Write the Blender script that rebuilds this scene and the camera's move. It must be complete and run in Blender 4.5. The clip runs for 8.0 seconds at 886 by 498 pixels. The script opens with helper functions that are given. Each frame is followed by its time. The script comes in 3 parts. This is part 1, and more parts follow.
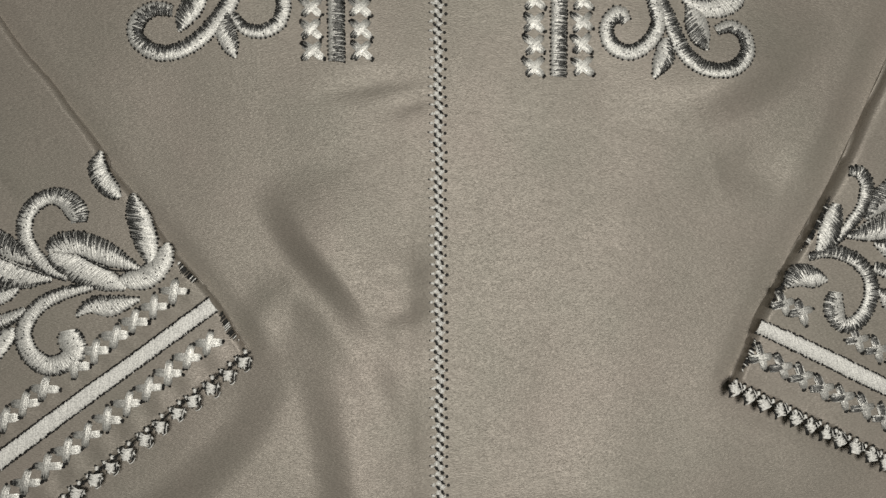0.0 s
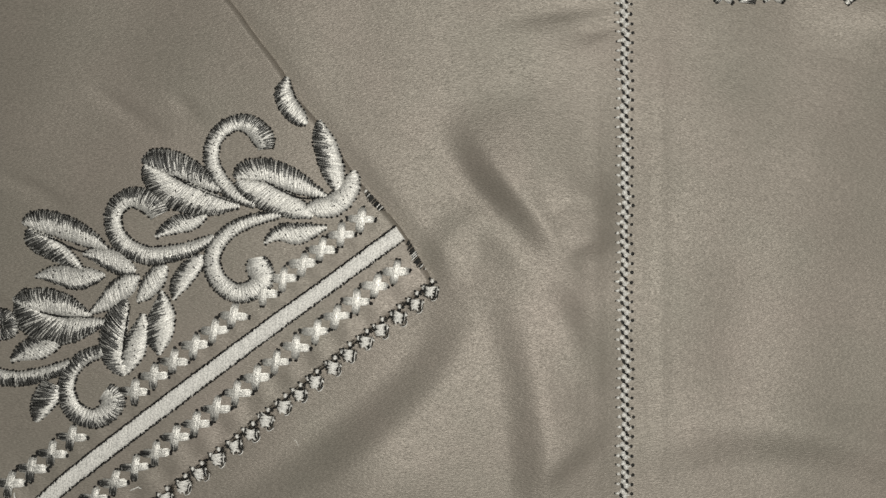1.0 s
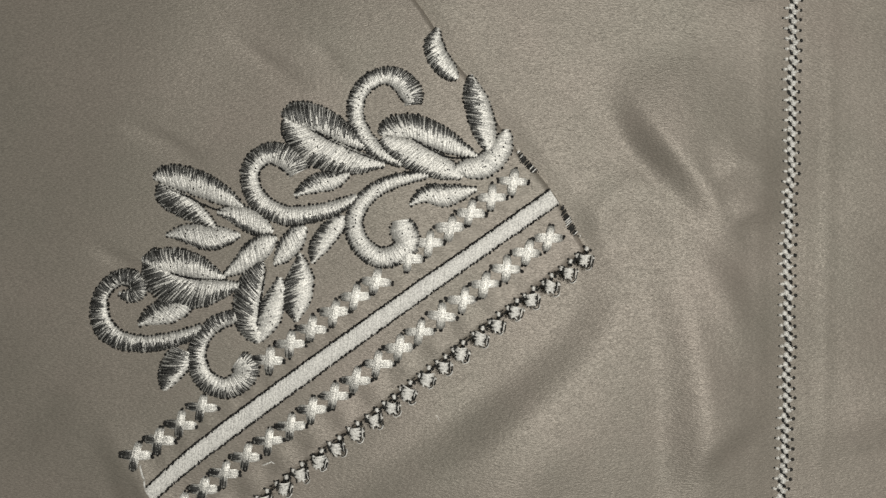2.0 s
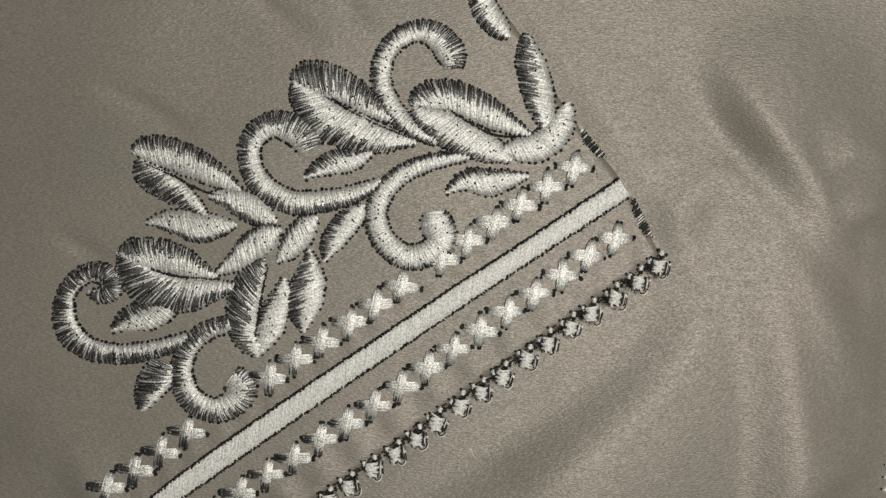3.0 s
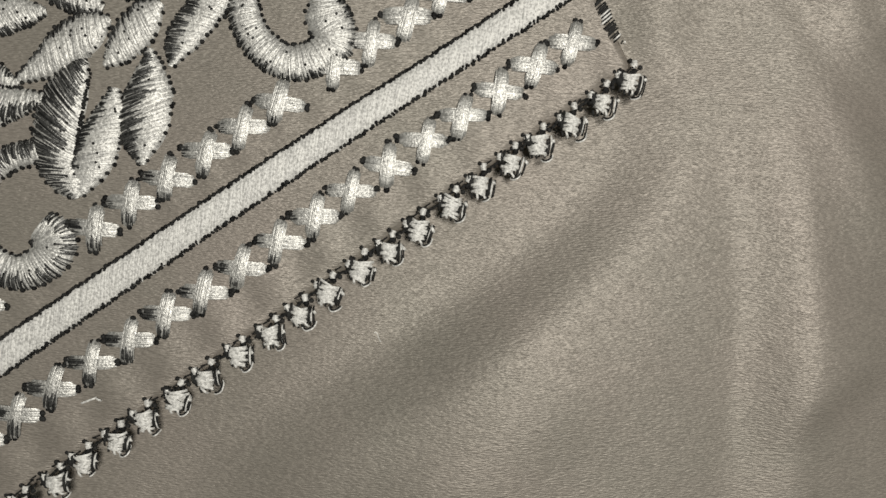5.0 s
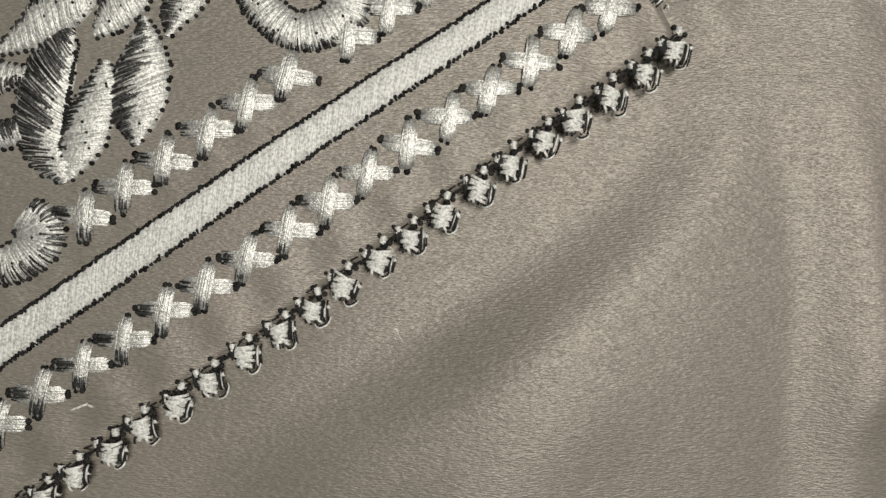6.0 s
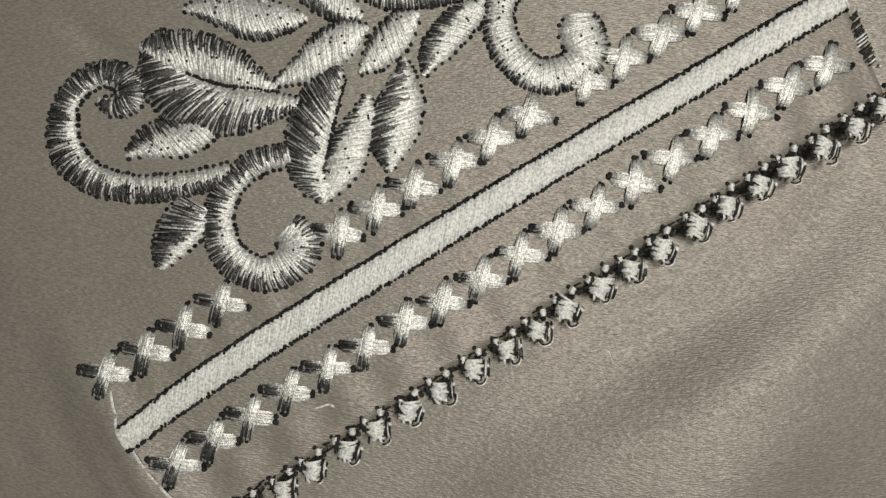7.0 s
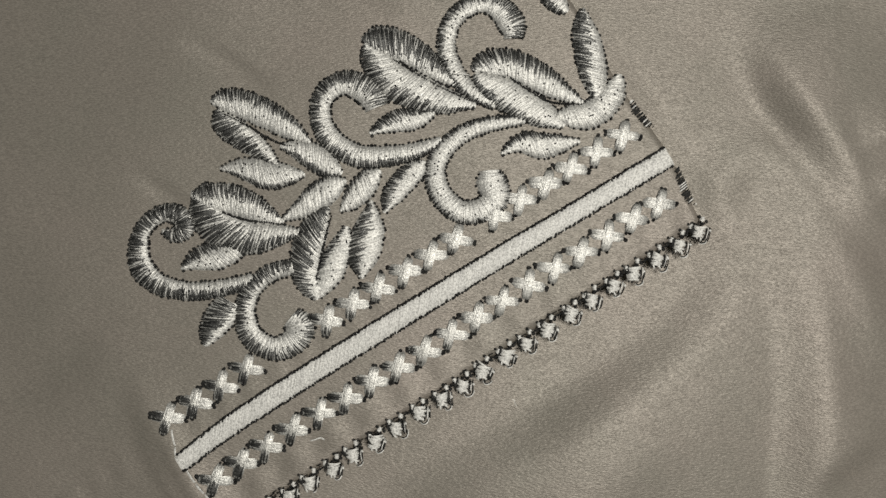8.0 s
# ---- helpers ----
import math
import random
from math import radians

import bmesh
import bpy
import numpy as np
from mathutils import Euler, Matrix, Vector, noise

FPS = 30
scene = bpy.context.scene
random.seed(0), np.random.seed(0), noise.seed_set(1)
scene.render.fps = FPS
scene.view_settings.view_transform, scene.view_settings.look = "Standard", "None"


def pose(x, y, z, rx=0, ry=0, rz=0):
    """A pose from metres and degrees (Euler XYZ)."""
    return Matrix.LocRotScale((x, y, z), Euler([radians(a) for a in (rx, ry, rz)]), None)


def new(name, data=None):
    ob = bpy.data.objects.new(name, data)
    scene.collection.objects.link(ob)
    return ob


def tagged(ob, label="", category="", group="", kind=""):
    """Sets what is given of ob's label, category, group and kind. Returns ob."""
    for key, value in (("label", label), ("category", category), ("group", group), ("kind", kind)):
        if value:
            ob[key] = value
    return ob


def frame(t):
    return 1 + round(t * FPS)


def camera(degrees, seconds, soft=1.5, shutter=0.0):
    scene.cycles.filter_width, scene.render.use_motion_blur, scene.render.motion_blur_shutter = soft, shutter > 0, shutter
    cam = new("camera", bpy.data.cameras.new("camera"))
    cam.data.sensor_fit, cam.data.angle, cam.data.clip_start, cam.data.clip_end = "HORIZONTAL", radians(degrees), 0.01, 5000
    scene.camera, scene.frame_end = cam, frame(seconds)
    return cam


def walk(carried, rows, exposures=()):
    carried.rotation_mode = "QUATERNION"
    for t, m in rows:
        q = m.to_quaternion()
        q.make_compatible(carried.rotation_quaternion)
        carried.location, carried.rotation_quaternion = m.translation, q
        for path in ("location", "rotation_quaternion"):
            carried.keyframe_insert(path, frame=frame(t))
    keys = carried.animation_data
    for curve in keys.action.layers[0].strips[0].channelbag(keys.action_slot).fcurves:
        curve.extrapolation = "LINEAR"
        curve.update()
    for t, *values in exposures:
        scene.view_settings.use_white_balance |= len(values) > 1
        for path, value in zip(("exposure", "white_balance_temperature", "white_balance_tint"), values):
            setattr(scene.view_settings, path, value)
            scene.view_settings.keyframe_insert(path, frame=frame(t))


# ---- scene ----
cam = camera(65.0, 8.0, soft=1.5)
ROWS = [
    (0.0, 0.08253, 0.02275, 0.22881, 1.80, -2.21, -1.20),
    (0.5, 0.05852, 0.01192, 0.22706, 1.19, -1.48, -1.17),
    (1.0, 0.02506, 0.00730, 0.22383, 0.17, -1.32, -0.87),
    (1.5, -0.00599, -0.00135, 0.22033, 0.08, -1.41, -0.12),
    (1.7, -0.01751, -0.00421, 0.21757, 0.10, -1.60, 0.04),
    (2.8, -0.02660, 0.00651, 0.17495, -2.02, -0.91, 1.36),
    (3.0, -0.02948, 0.00416, 0.16964, -2.45, -0.71, 1.83),
    (3.5, -0.03823, -0.01136, 0.16820, -1.96, -0.08, 2.96),
    (4.0, -0.02888, -0.02708, 0.16050, -2.61, -0.28, 3.66),
    (4.5, -0.02057, -0.03156, 0.14356, -3.07, -2.59, 3.50),
    (4.7, -0.01710, -0.03078, 0.13586, -3.12, -2.67, 3.04),
    (5.8, -0.00957, -0.03260, 0.11377, -2.75, -2.87, 1.75),
    (6.0, -0.01695, -0.03389, 0.11405, -2.90, -2.82, 1.92),
    (6.5, -0.03323, -0.03544, 0.11477, -2.58, -1.14, 3.04),
    (7.0, -0.05059, -0.03589, 0.12340, -0.66, -0.17, 4.76),
    (7.5, -0.04938, -0.02668, 0.14484, -0.20, 0.36, 4.89),
    (8.0, -0.04053, -0.01546, 0.18056, 0.07, -0.13, 4.42),
]
walk(cam, [(t, pose(x, y, z, rx, ry, rz)) for t, x, y, z, rx, ry, rz in ROWS],
     [(0.0, -0.08), (0.5, 0.0), (1.0, -0.03), (1.7, -0.04), (3.0, -0.10), (3.5, -0.10), (4.5, 0.02), (6.5, 0.05), (7.0, 0.0), (8.0, -0.06)])

# ---- light: one overhead lamp, out of view, its pendant form added, in a dim room ----
LAMP = (0.172, 0.015, 0.85)
world = bpy.data.worlds.new("room_air")
world.use_nodes = True
world.node_tree.nodes["Background"].inputs[0].default_value = (0.45, 0.50, 0.44, 1)
world.node_tree.nodes["Background"].inputs[1].default_value = 0.055
scene.world = world
lamp_data = bpy.data.lights.new("overhead_light_glow", "AREA")
lamp_data.shape, lamp_data.size, lamp_data.energy, lamp_data.color = "DISK", 0.24, 5.9, (1.0, 0.965, 0.90)
lamp_glow = new("overhead_light_glow", lamp_data)
lamp_glow.matrix_world = Matrix.Translation(LAMP)


# ---- materials ----
def material(name):
    m = bpy.data.materials.new(name)
    m.use_nodes = True
    n = m.node_tree.nodes
    return m, n, m.node_tree.links, n["Principled BSDF"]


def set_in(node, **values):
    for key, value in values.items():
        node.inputs[key.replace("_", " ")].default_value = value


def cloth_material(name, colour):
    """Taupe crepe satin: a fine wavy grain of crosswise slubs, a soft lustre, and blotches of tint that paint in mixed
    light.
    """
    m, n, l, p = material(name)
    co = n.new("ShaderNodeTexCoord")
    warp = n.new("ShaderNodeTexNoise")
    set_in(warp, Scale=260.0, Detail=2.0)
    l.new(co.outputs["Object"], warp.inputs["Vector"])
    add = n.new("ShaderNodeVectorMath")
    add.operation = "MULTIPLY_ADD"
    add.inputs[1].default_value = (0.0006, 0.0007, 0.0)
    place = n.new("ShaderNodeNewGeometry")
    l.new(warp.outputs["Color"], add.inputs[0])
    l.new(place.outputs["Position"], add.inputs[2])
    squeeze = n.new("ShaderNodeMapping")
    squeeze.inputs["Scale"].default_value = (1000.0, 4600.0, 1700.0)
    l.new(add.outputs[0], squeeze.inputs["Vector"])
    grain = n.new("ShaderNodeTexNoise")
    set_in(grain, Scale=1.0, Detail=1.0, Roughness=0.5)
    l.new(squeeze.outputs[0], grain.inputs["Vector"])
    # uneven tint of the light, put into the colour as soft blotches
    blotch = n.new("ShaderNodeTexNoise")
    set_in(blotch, Scale=22.0, Detail=4.0, Roughness=0.6)
    l.new(co.outputs["Object"], blotch.inputs["Vector"])
    mix = n.new("ShaderNodeMix")
    mix.data_type = "RGBA"
    mix.inputs[6].default_value = (colour[0] * 0.84, colour[1] * 0.89, colour[2] * 0.86, 1)
    mix.inputs[7].default_value = (colour[0] * 1.16, colour[1] * 1.10, colour[2] * 1.12, 1)
    l.new(blotch.outputs["Fac"], mix.inputs[0])
    shade = n.new("ShaderNodeMix")
    shade.data_type, shade.blend_type = "RGBA", "MULTIPLY"
    shade.inputs[0].default_value = 0.36
    ramp = n.new("ShaderNodeValToRGB")
    ramp.color_ramp.elements[0].position, ramp.color_ramp.elements[0].color = 0.32, (0.42, 0.42, 0.42, 1)
    ramp.color_ramp.elements[1].position, ramp.color_ramp.elements[1].color = 0.64, (1.2, 1.2, 1.2, 1)
    l.new(grain.outputs["Fac"], ramp.inputs[0])
    l.new(mix.outputs[2], shade.inputs[6])
    l.new(ramp.outputs[0], shade.inputs[7])
    l.new(shade.outputs[2], p.inputs["Base Color"])
    bump = n.new("ShaderNodeBump")
    set_in(bump, Strength=1.0, Distance=0.00016)
    ripple = n.new("ShaderNodeTexNoise")
    set_in(ripple, Scale=0.42, Detail=1.0)
    l.new(squeeze.outputs[0], ripple.inputs["Vector"])
    relief = n.new("ShaderNodeMath")
    relief.operation = "MULTIPLY_ADD"
    relief.inputs[1].default_value = 0.35
    l.new(ripple.outputs["Fac"], relief.inputs[0])
    l.new(grain.outputs["Fac"], relief.inputs[2])
    l.new(relief.outputs[0], bump.inputs["Height"])
    l.new(bump.outputs[0], p.inputs["Normal"])
    set_in(p, Metallic=0.31, Roughness=0.49, Specular_IOR_Level=0.5)
    return m


def thread_material(name, dark, light, metal, rough):
    """Lustrous embroidery yarn; each strand has its own tone."""
    m, n, l, p = material(name)
    geo = n.new("ShaderNodeNewGeometry")
    co = n.new("ShaderNodeTexCoord")
    fibre = n.new("ShaderNodeTexNoise")
    set_in(fibre, Scale=2100.0, Detail=2.0, Roughness=0.6)
    l.new(co.outputs["Object"], fibre.inputs["Vector"])
    ramp = n.new("ShaderNodeValToRGB")
    ramp.color_ramp.elements[0].color = (*dark, 1)
    ramp.color_ramp.elements[1].color = (*light, 1)
    ramp.color_ramp.elements[1].position = 0.7
    l.new(geo.outputs["Random Per Island"], ramp.inputs[0])
    tone = n.new("ShaderNodeMapRange")
    set_in(tone, From_Min=0.36, From_Max=0.58, To_Min=0.58, To_Max=1.0)
    l.new(fibre.outputs["Fac"], tone.inputs["Value"])
    mul = n.new("ShaderNodeMix")
    mul.data_type, mul.blend_type = "RGBA", "MULTIPLY"
    mul.inputs[0].default_value = 1.0
    l.new(ramp.outputs[0], mul.inputs[6])
    l.new(tone.outputs[0], mul.inputs[7])
    l.new(mul.outputs[2], p.inputs["Base Color"])
    bump = n.new("ShaderNodeBump")
    set_in(bump, Strength=0.8, Distance=0.00016)
    l.new(fibre.outputs["Fac"], bump.inputs["Height"])
    l.new(bump.outputs[0], p.inputs["Normal"])
    set_in(p, Metallic=metal, Roughness=rough, Specular_IOR_Level=0.5 if metal else 0.15)
    return m


def plain_material(name, colour, rough, scale):
    m, n, l, p = material(name)
    co = n.new("ShaderNodeTexCoord")
    tex = n.new("ShaderNodeTexNoise")
    set_in(tex, Scale=scale, Detail=5.0)
    l.new(co.outputs["Object"], tex.inputs["Vector"])
    mix = n.new("ShaderNodeMix")
    mix.data_type = "RGBA"
    mix.inputs[6].default_value = (*[c * 0.85 for c in colour], 1)
    mix.inputs[7].default_value = (*[c * 1.12 for c in colour], 1)
    l.new(tex.outputs["Fac"], mix.inputs[0])
    l.new(mix.outputs[2], p.inputs["Base Color"])
    set_in(p, Roughness=rough)
    return m


CLOTH = cloth_material("taupe_crepe", (0.338, 0.308, 0.265))
SILVER = thread_material("silver_white_yarn", (0.70, 0.695, 0.66), (0.89, 0.88, 0.83), 0.58, 0.54)
SOFT = thread_material("soft_white_yarn", (0.84, 0.83, 0.79), (0.95, 0.94, 0.89), 0.10, 0.52)
LUSTRE = thread_material("lustrous_white_yarn", (0.62, 0.615, 0.58), (0.84, 0.83, 0.78), 0.66, 0.49)
BLACK = thread_material("charcoal_yarn", (0.008, 0.008, 0.008), (0.035, 0.035, 0.033), 0.0, 0.6)
# grey copy of the white yarn, used to paint in shade on stitches
DUSK = thread_material("shaded_grey_yarn", (0.022, 0.023, 0.023), (0.15, 0.15, 0.143), 0.60, 0.45)
WOOD = plain_material("table_wood", (0.20, 0.13, 0.08), 0.5, 12.0)
METAL = plain_material("lamp_metal", (0.6, 0.6, 0.6), 0.4, 20.0)


# ---- small tools ----
def mesh_of(name, verts, faces, mats, index=None, smooth=True):
    me = bpy.data.meshes.new(name)
    me.from_pydata(verts, [], faces)
    for m in mats:
        me.materials.append(m)
    if index is not None:
        me.polygons.foreach_set("material_index", index)
    if smooth:
        me.polygons.foreach_set("use_smooth", [True] * len(me.polygons))
    me.update()
    return me


def part(name, me, parent, label="", m=None):
    ob = new(name, me)
    ob.parent = parent
    if m is not None:
        ob.matrix_basis = m
    return tagged(ob, label)


def box(name, lo, hi, mat, kind, label, category):
    x0, y0, z0 = lo
    x1, y1, z1 = hi
    bm = bmesh.new()
    bmesh.ops.create_cube(bm, size=1)
    for v in bm.verts:
        v.co = ((x0 + x1) / 2 + v.co.x * (x1 - x0), (y0 + y1) / 2 + v.co.y * (y1 - y0), (z0 + z1) / 2 + v.co.z * (z1 - z0))
    bmesh.ops.bevel(bm, geom=bm.edges[:], offset=0.004, segments=3, affect="EDGES")
    me = bpy.data.meshes.new(name)
    bm.to_mesh(me)
    bm.free()
    me.materials.append(mat)
    return tagged(new(name, me), label, category, kind=kind)


def smoothstep(a, b, x):
    t = np.clip((x - a) / (b - a), 0, 1)
    return t * t * (3 - 2 * t)


def curve(points, step):
    """A smooth curve through (x, y, width) points, cut at even steps."""
    p = np.array(points, float)
    p = np.concatenate([[2 * p[0] - p[1]], p, [2 * p[-1] - p[-2]]])
    out = []
    for k in range(1, len(p) - 2):
        t = np.linspace(0, 1, 24, endpoint=False)[:, None]
        a, b, c, d = p[k - 1], p[k], p[k + 1], p[k + 2]
        out.append(0.5 * (2 * b + (c - a) * t + (2 * a - 5 * b + 4 * c - d) * t ** 2 + (3 * b - a - 3 * c + d) * t ** 3))
    out = np.concatenate([*out, p[-2:-1]])
    s = np.concatenate([[0], np.cumsum(np.hypot(*np.diff(out[:, :2], axis=0).T))])
    at = np.arange(0, s[-1], step)
    return np.stack([np.interp(at, s, out[:, k]) for k in range(3)], -1)


def fold(x, y, line, height, width, lean=0.0):
    """A fold of the cloth along a line of points, in mm: raised (or sunk) by height, fading at both ends; lean makes one flank steeper."""
    line = [tuple(q[:2]) for q in curve([(*q, 0) for q in line], 6.0)] + [line[-1]]
    best = np.full(np.shape(x), 1e9)
    side = np.zeros(np.shape(x))
    along = np.zeros(np.shape(x))
    lengths = [math.dist(a, b) for a, b in zip(line, line[1:])]
    total, run = sum(lengths), 0.0
    for (ax, ay), (bx, by), d in zip(line, line[1:], lengths):
        t = np.clip(((x - ax) * (bx - ax) + (y - ay) * (by - ay)) / d ** 2, 0, 1)
        px, py = x - ax - t * (bx - ax), y - ay - t * (by - ay)
        dist = np.hypot(px, py)
        near = dist < best
        best = np.where(near, dist, best)
        side = np.where(near, np.sign((bx - ax) * py - (by - ay) * px), side)
        along = np.where(near, (run + t * d) / total, along)
        run += d
    w = width * (1 + lean * side)
    return height * np.exp(-(best / w) ** 2) * (0.15 + 0.85 * np.sin(np.pi * np.clip(0.08 + 0.84 * along, 0, 1)))


def step_fold(x, y, line, height, steep, fade):
    """A crease along a line of points, in mm: the cloth stands higher to the left of the run, falls steeply across the line and
    sinks away slowly behind it."""
    line = [tuple(q[:2]) for q in curve([(*q, 0) for q in line], 4.0)] + [line[-1]]
    best, signed, along = np.full(np.shape(x), 1e9), np.zeros(np.shape(x)), np.zeros(np.shape(x))
    lengths = [math.dist(a, b) for a, b in zip(line, line[1:])]
    total, run = sum(lengths), 0.0
    for (ax, ay), (bx, by), d in zip(line, line[1:], lengths):
        t = np.clip(((x - ax) * (bx - ax) + (y - ay) * (by - ay)) / d ** 2, 0, 1)
        px, py = x - ax - t * (bx - ax), y - ay - t * (by - ay)
        dist = np.hypot(px, py)
        near = dist < best
        best = np.where(near, dist, best)
        signed = np.where(near, ((bx - ax) * py - (by - ay) * px) / d, signed)
        along = np.where(near, (run + t * d) / total, along)
        run += d
    gate = np.sin(np.pi * along) ** 1.4 * np.exp(-((best - np.abs(signed)) / 6.0) ** 2)
    return height * gate * smoothstep(-steep, steep, signed) * np.exp(-(np.maximum(signed, 0) / fade) ** 2)


# ---- shape of the cloth, in mm ----
ANGLE = math.radians(36.73)
CO, SI = math.cos(ANGLE), math.sin(ANGLE)
ORIGIN = (-104.7, -73.9)


def body_shape(x, y):
    z = -3.0 + 0 * x
    z = z + step_fold(x, y, [(32, 54), (36, 44), (43, 32), (51, 22), (58.5, 13), (66, 1), (76, -12)], 6.8, 6.0, 30.0)
    z = z + fold(x, y, [(27, -8), (32, 8), (41, 16), (52, 11), (60, 0), (68, -14), (76, -32)], 2.0, 6.5)
    z = z + step_fold(x, y, [(39, 22), (43, 10), (46, 0), (49, -11), (51.5, -20), (54, -34), (56, -52), (56, -80), (54, -110)], 4.6, 8.5, 24.0)
    z = z + step_fold(x, y, [(41, 15), (37, 0), (33, -14), (26, -28), (12, -43), (-8, -58), (-28, -71), (-56, -94)], 5.4, 9.0, 44.0)
    z = z + fold(x, y, [(26, -56), (8, -70), (-14, -92)], 1.2, 11.0)
    z = z + step_fold(x, y, [(54, -76), (68, -64), (86, -50)], 1.6, 5.0, 14.0)
    z = z + step_fold(x, y, [(64, 19), (74, 20.5), (87, 17)], 2.2, 4.5, 10.0)
    z = z + step_fold(x, y, [(68, 6), (78, 7), (88, 9)], 1.8, 4.0, 8.0)
    z = z + fold(x, y, [(54, 83), (70, 86), (88, 87)], -1.2, 3.8)
    z = z + fold(x, y, [(74, 77), (82, 79), (89, 81)], -1.0, 3.0)
    z = z + step_fold(x, y, [(146, 80), (178, 75), (202, 84), (230, 102)], 5.6, 9.0, 22.0)
    z = z + step_fold(x, y, [(88, -70), (104, -62), (128, -58), (156, -61), (186, -72), (210, -84)], 3.4, 8.0, 20.0)
    z = z + fold(x, y, [(186, 52), (199, 55), (210, 50)], -2.0, 9.0)
    z = z + fold(x, y, [(124, 20), (126, -10), (124, -50)], -0.62, 11.5)
    z = z + fold(x, y, [(80.5, 80), (80, 0), (79, -80)], 0.20, 2.3)
    z = z + fold(x, y, [(103, 80), (102, 0), (100, -80)], 0.22, 2.2)
    z = z - 0.25 * np.exp(-((x - 90 - 0.017 * y) / 4.0) ** 2)
    z = z + 0.5 * np.sin(x * 0.045 + 1.3) * np.sin(y * 0.06 + 0.4) + 0.22 * np.sin(x * 0.13 + y * 0.09) * np.sin(y * 0.11 - x * 0.05 + 2)
    # the cloth dips where the two sleeves press on it
    u, v = (x - ORIGIN[0]) * CO + (y - ORIGIN[1]) * SI, -(x - ORIGIN[0]) * SI + (y - ORIGIN[1]) * CO
    under = smoothstep(158, 146, u) * smoothstep(-34, -20, v)
    z = z * (1 - under) - 4.2 * under
    a = math.radians(-26)
    ur, vr = (x - 197) * math.cos(a) + (y - 3.5) * math.sin(a), -(x - 197) * math.sin(a) + (y - 3.5) * math.cos(a)
    under = smoothstep(-8, 4, ur) * smoothstep(-34, -20, vr)
    return z * (1 - under) - 4.2 * under


GRID = 0.65
BODY_X, BODY_Y = np.arange(-192, 302, GRID), np.arange(-172, 192, GRID)
BODY_Z = body_shape(*np.meshgrid(BODY_X, BODY_Y))


def read_grid(z, x0, y0, x, y):
    fx, fy = np.clip((x - x0) / GRID, 0, z.shape[1] - 1.001), np.clip((y - y0) / GRID, 0, z.shape[0] - 1.001)
    i, j = np.floor(fx).astype(int), np.floor(fy).astype(int)
    a, b = fx - i, fy - j
    return (z[j, i] * (1 - a) + z[j, i + 1] * a) * (1 - b) + (z[j + 1, i] * (1 - a) + z[j + 1, i + 1] * a) * b


def body_height(x, y):
    return read_grid(BODY_Z, BODY_X[0], BODY_Y[0], np.asarray(x, float), np.asarray(y, float))


def sleeve_shape(u, v):
    """Upper face of the sleeve that lies across the front: flat under the stitching, slack above it."""
    slack = smoothstep(60, 110, v)
    z = 0.25 * np.sin(u * 0.09 + 0.5) * np.sin(v * 0.13 + 1.0)
    z = z + slack * (1.2 * np.sin(u * 0.05 + 0.9) * np.sin(v * 0.045) - 0.6)
    z = z + fold(u, v, [(60, 88), (66, 78), (70, 70)], -0.9, 2.4) + fold(u, v, [(30, 66), (34, 58), (37, 53)], -0.7, 2.2)
    z = z + fold(u, v, [(100, 92), (104, 80), (108, 70)], -0.8, 2.6) + fold(u, v, [(118, 76), (121, 66)], -0.6, 2.2)
    z = z + step_fold(u, v, [(-1, 28), (-4, 8), (-6, -10), (-6, -26), (-4, -40)], 2.4, 4.5, 9.0) + fold(u, v, [(-2, 40), (-16, 36), (-40, 44)], -1.4, 8.0)
    z = z + fold(u, v, [(-3, 4), (-4, -10), (-4, -24)], -0.9, 2.2)
    z = z - 1.2 * smoothstep(2, -30, u)
    # small puckers between the stitched rows
    pucker = np.exp(-((v + 17.0) / 4.0) ** 2)
    return z + 0.28 * pucker * np.sin(u * 0.55) + 0.12 * np.sin(u * 0.79) * np.exp(-((v - 5.0) / 3.0) ** 2)


SLEEVE_U, SLEEVE_V = np.arange(-80, 156, GRID), np.arange(-32, 190, GRID)
SLEEVE_Z = sleeve_shape(*np.meshgrid(SLEEVE_U, SLEEVE_V))


def sleeve_height(u, v):
    return read_grid(SLEEVE_Z, SLEEVE_U[0], SLEEVE_V[0], np.asarray(u, float), np.asarray(v, float))


def hem_line(u):
    return -23.3 + 0.35 * np.sin(u * 0.94) + 0.8 * smoothstep(60, 110, u)


def grid_faces(nx, ny):
    i = np.arange(nx * ny).reshape(ny, nx)
    return np.stack([i[:-1, :-1], i[:-1, 1:], i[1:, 1:], i[1:, :-1]], -1).reshape(-1, 4).tolist()


def sheet(name, xs, ys, height, thick):
    """The folded garment body: a shaped upper face over a flat under side that rests on the table."""
    gx, gy = np.meshgrid(xs, ys)
    gz = height(gx, gy)
    nx, ny = len(xs), len(ys)
    top = np.stack([gx, gy, gz], -1).reshape(-1, 3)
    low = np.column_stack([top[:, :2], np.full(len(top), -thick)])
    f = grid_faces(nx, ny)
    n = nx * ny
    f += [[a + n for a in reversed(q)] for q in f]
    rim = [*range(nx), *[nx * r + nx - 1 for r in range(1, ny)], *[n - 1 - k for k in range(1, nx)], *[nx * r for r in range(ny - 2, -1, -1)]]
    f += [[a, a + n, b + n, b] for a, b in zip(rim, rim[1:])]
    return mesh_of(name, (np.concatenate([top, low]) * 0.001).tolist(), f, [CLOTH])


# ---- embroidery ----
ARCH = (0, 0.025, 0.08, 0.2, 0.35, 0.5, 0.65, 0.8, 0.92, 0.975, 1)


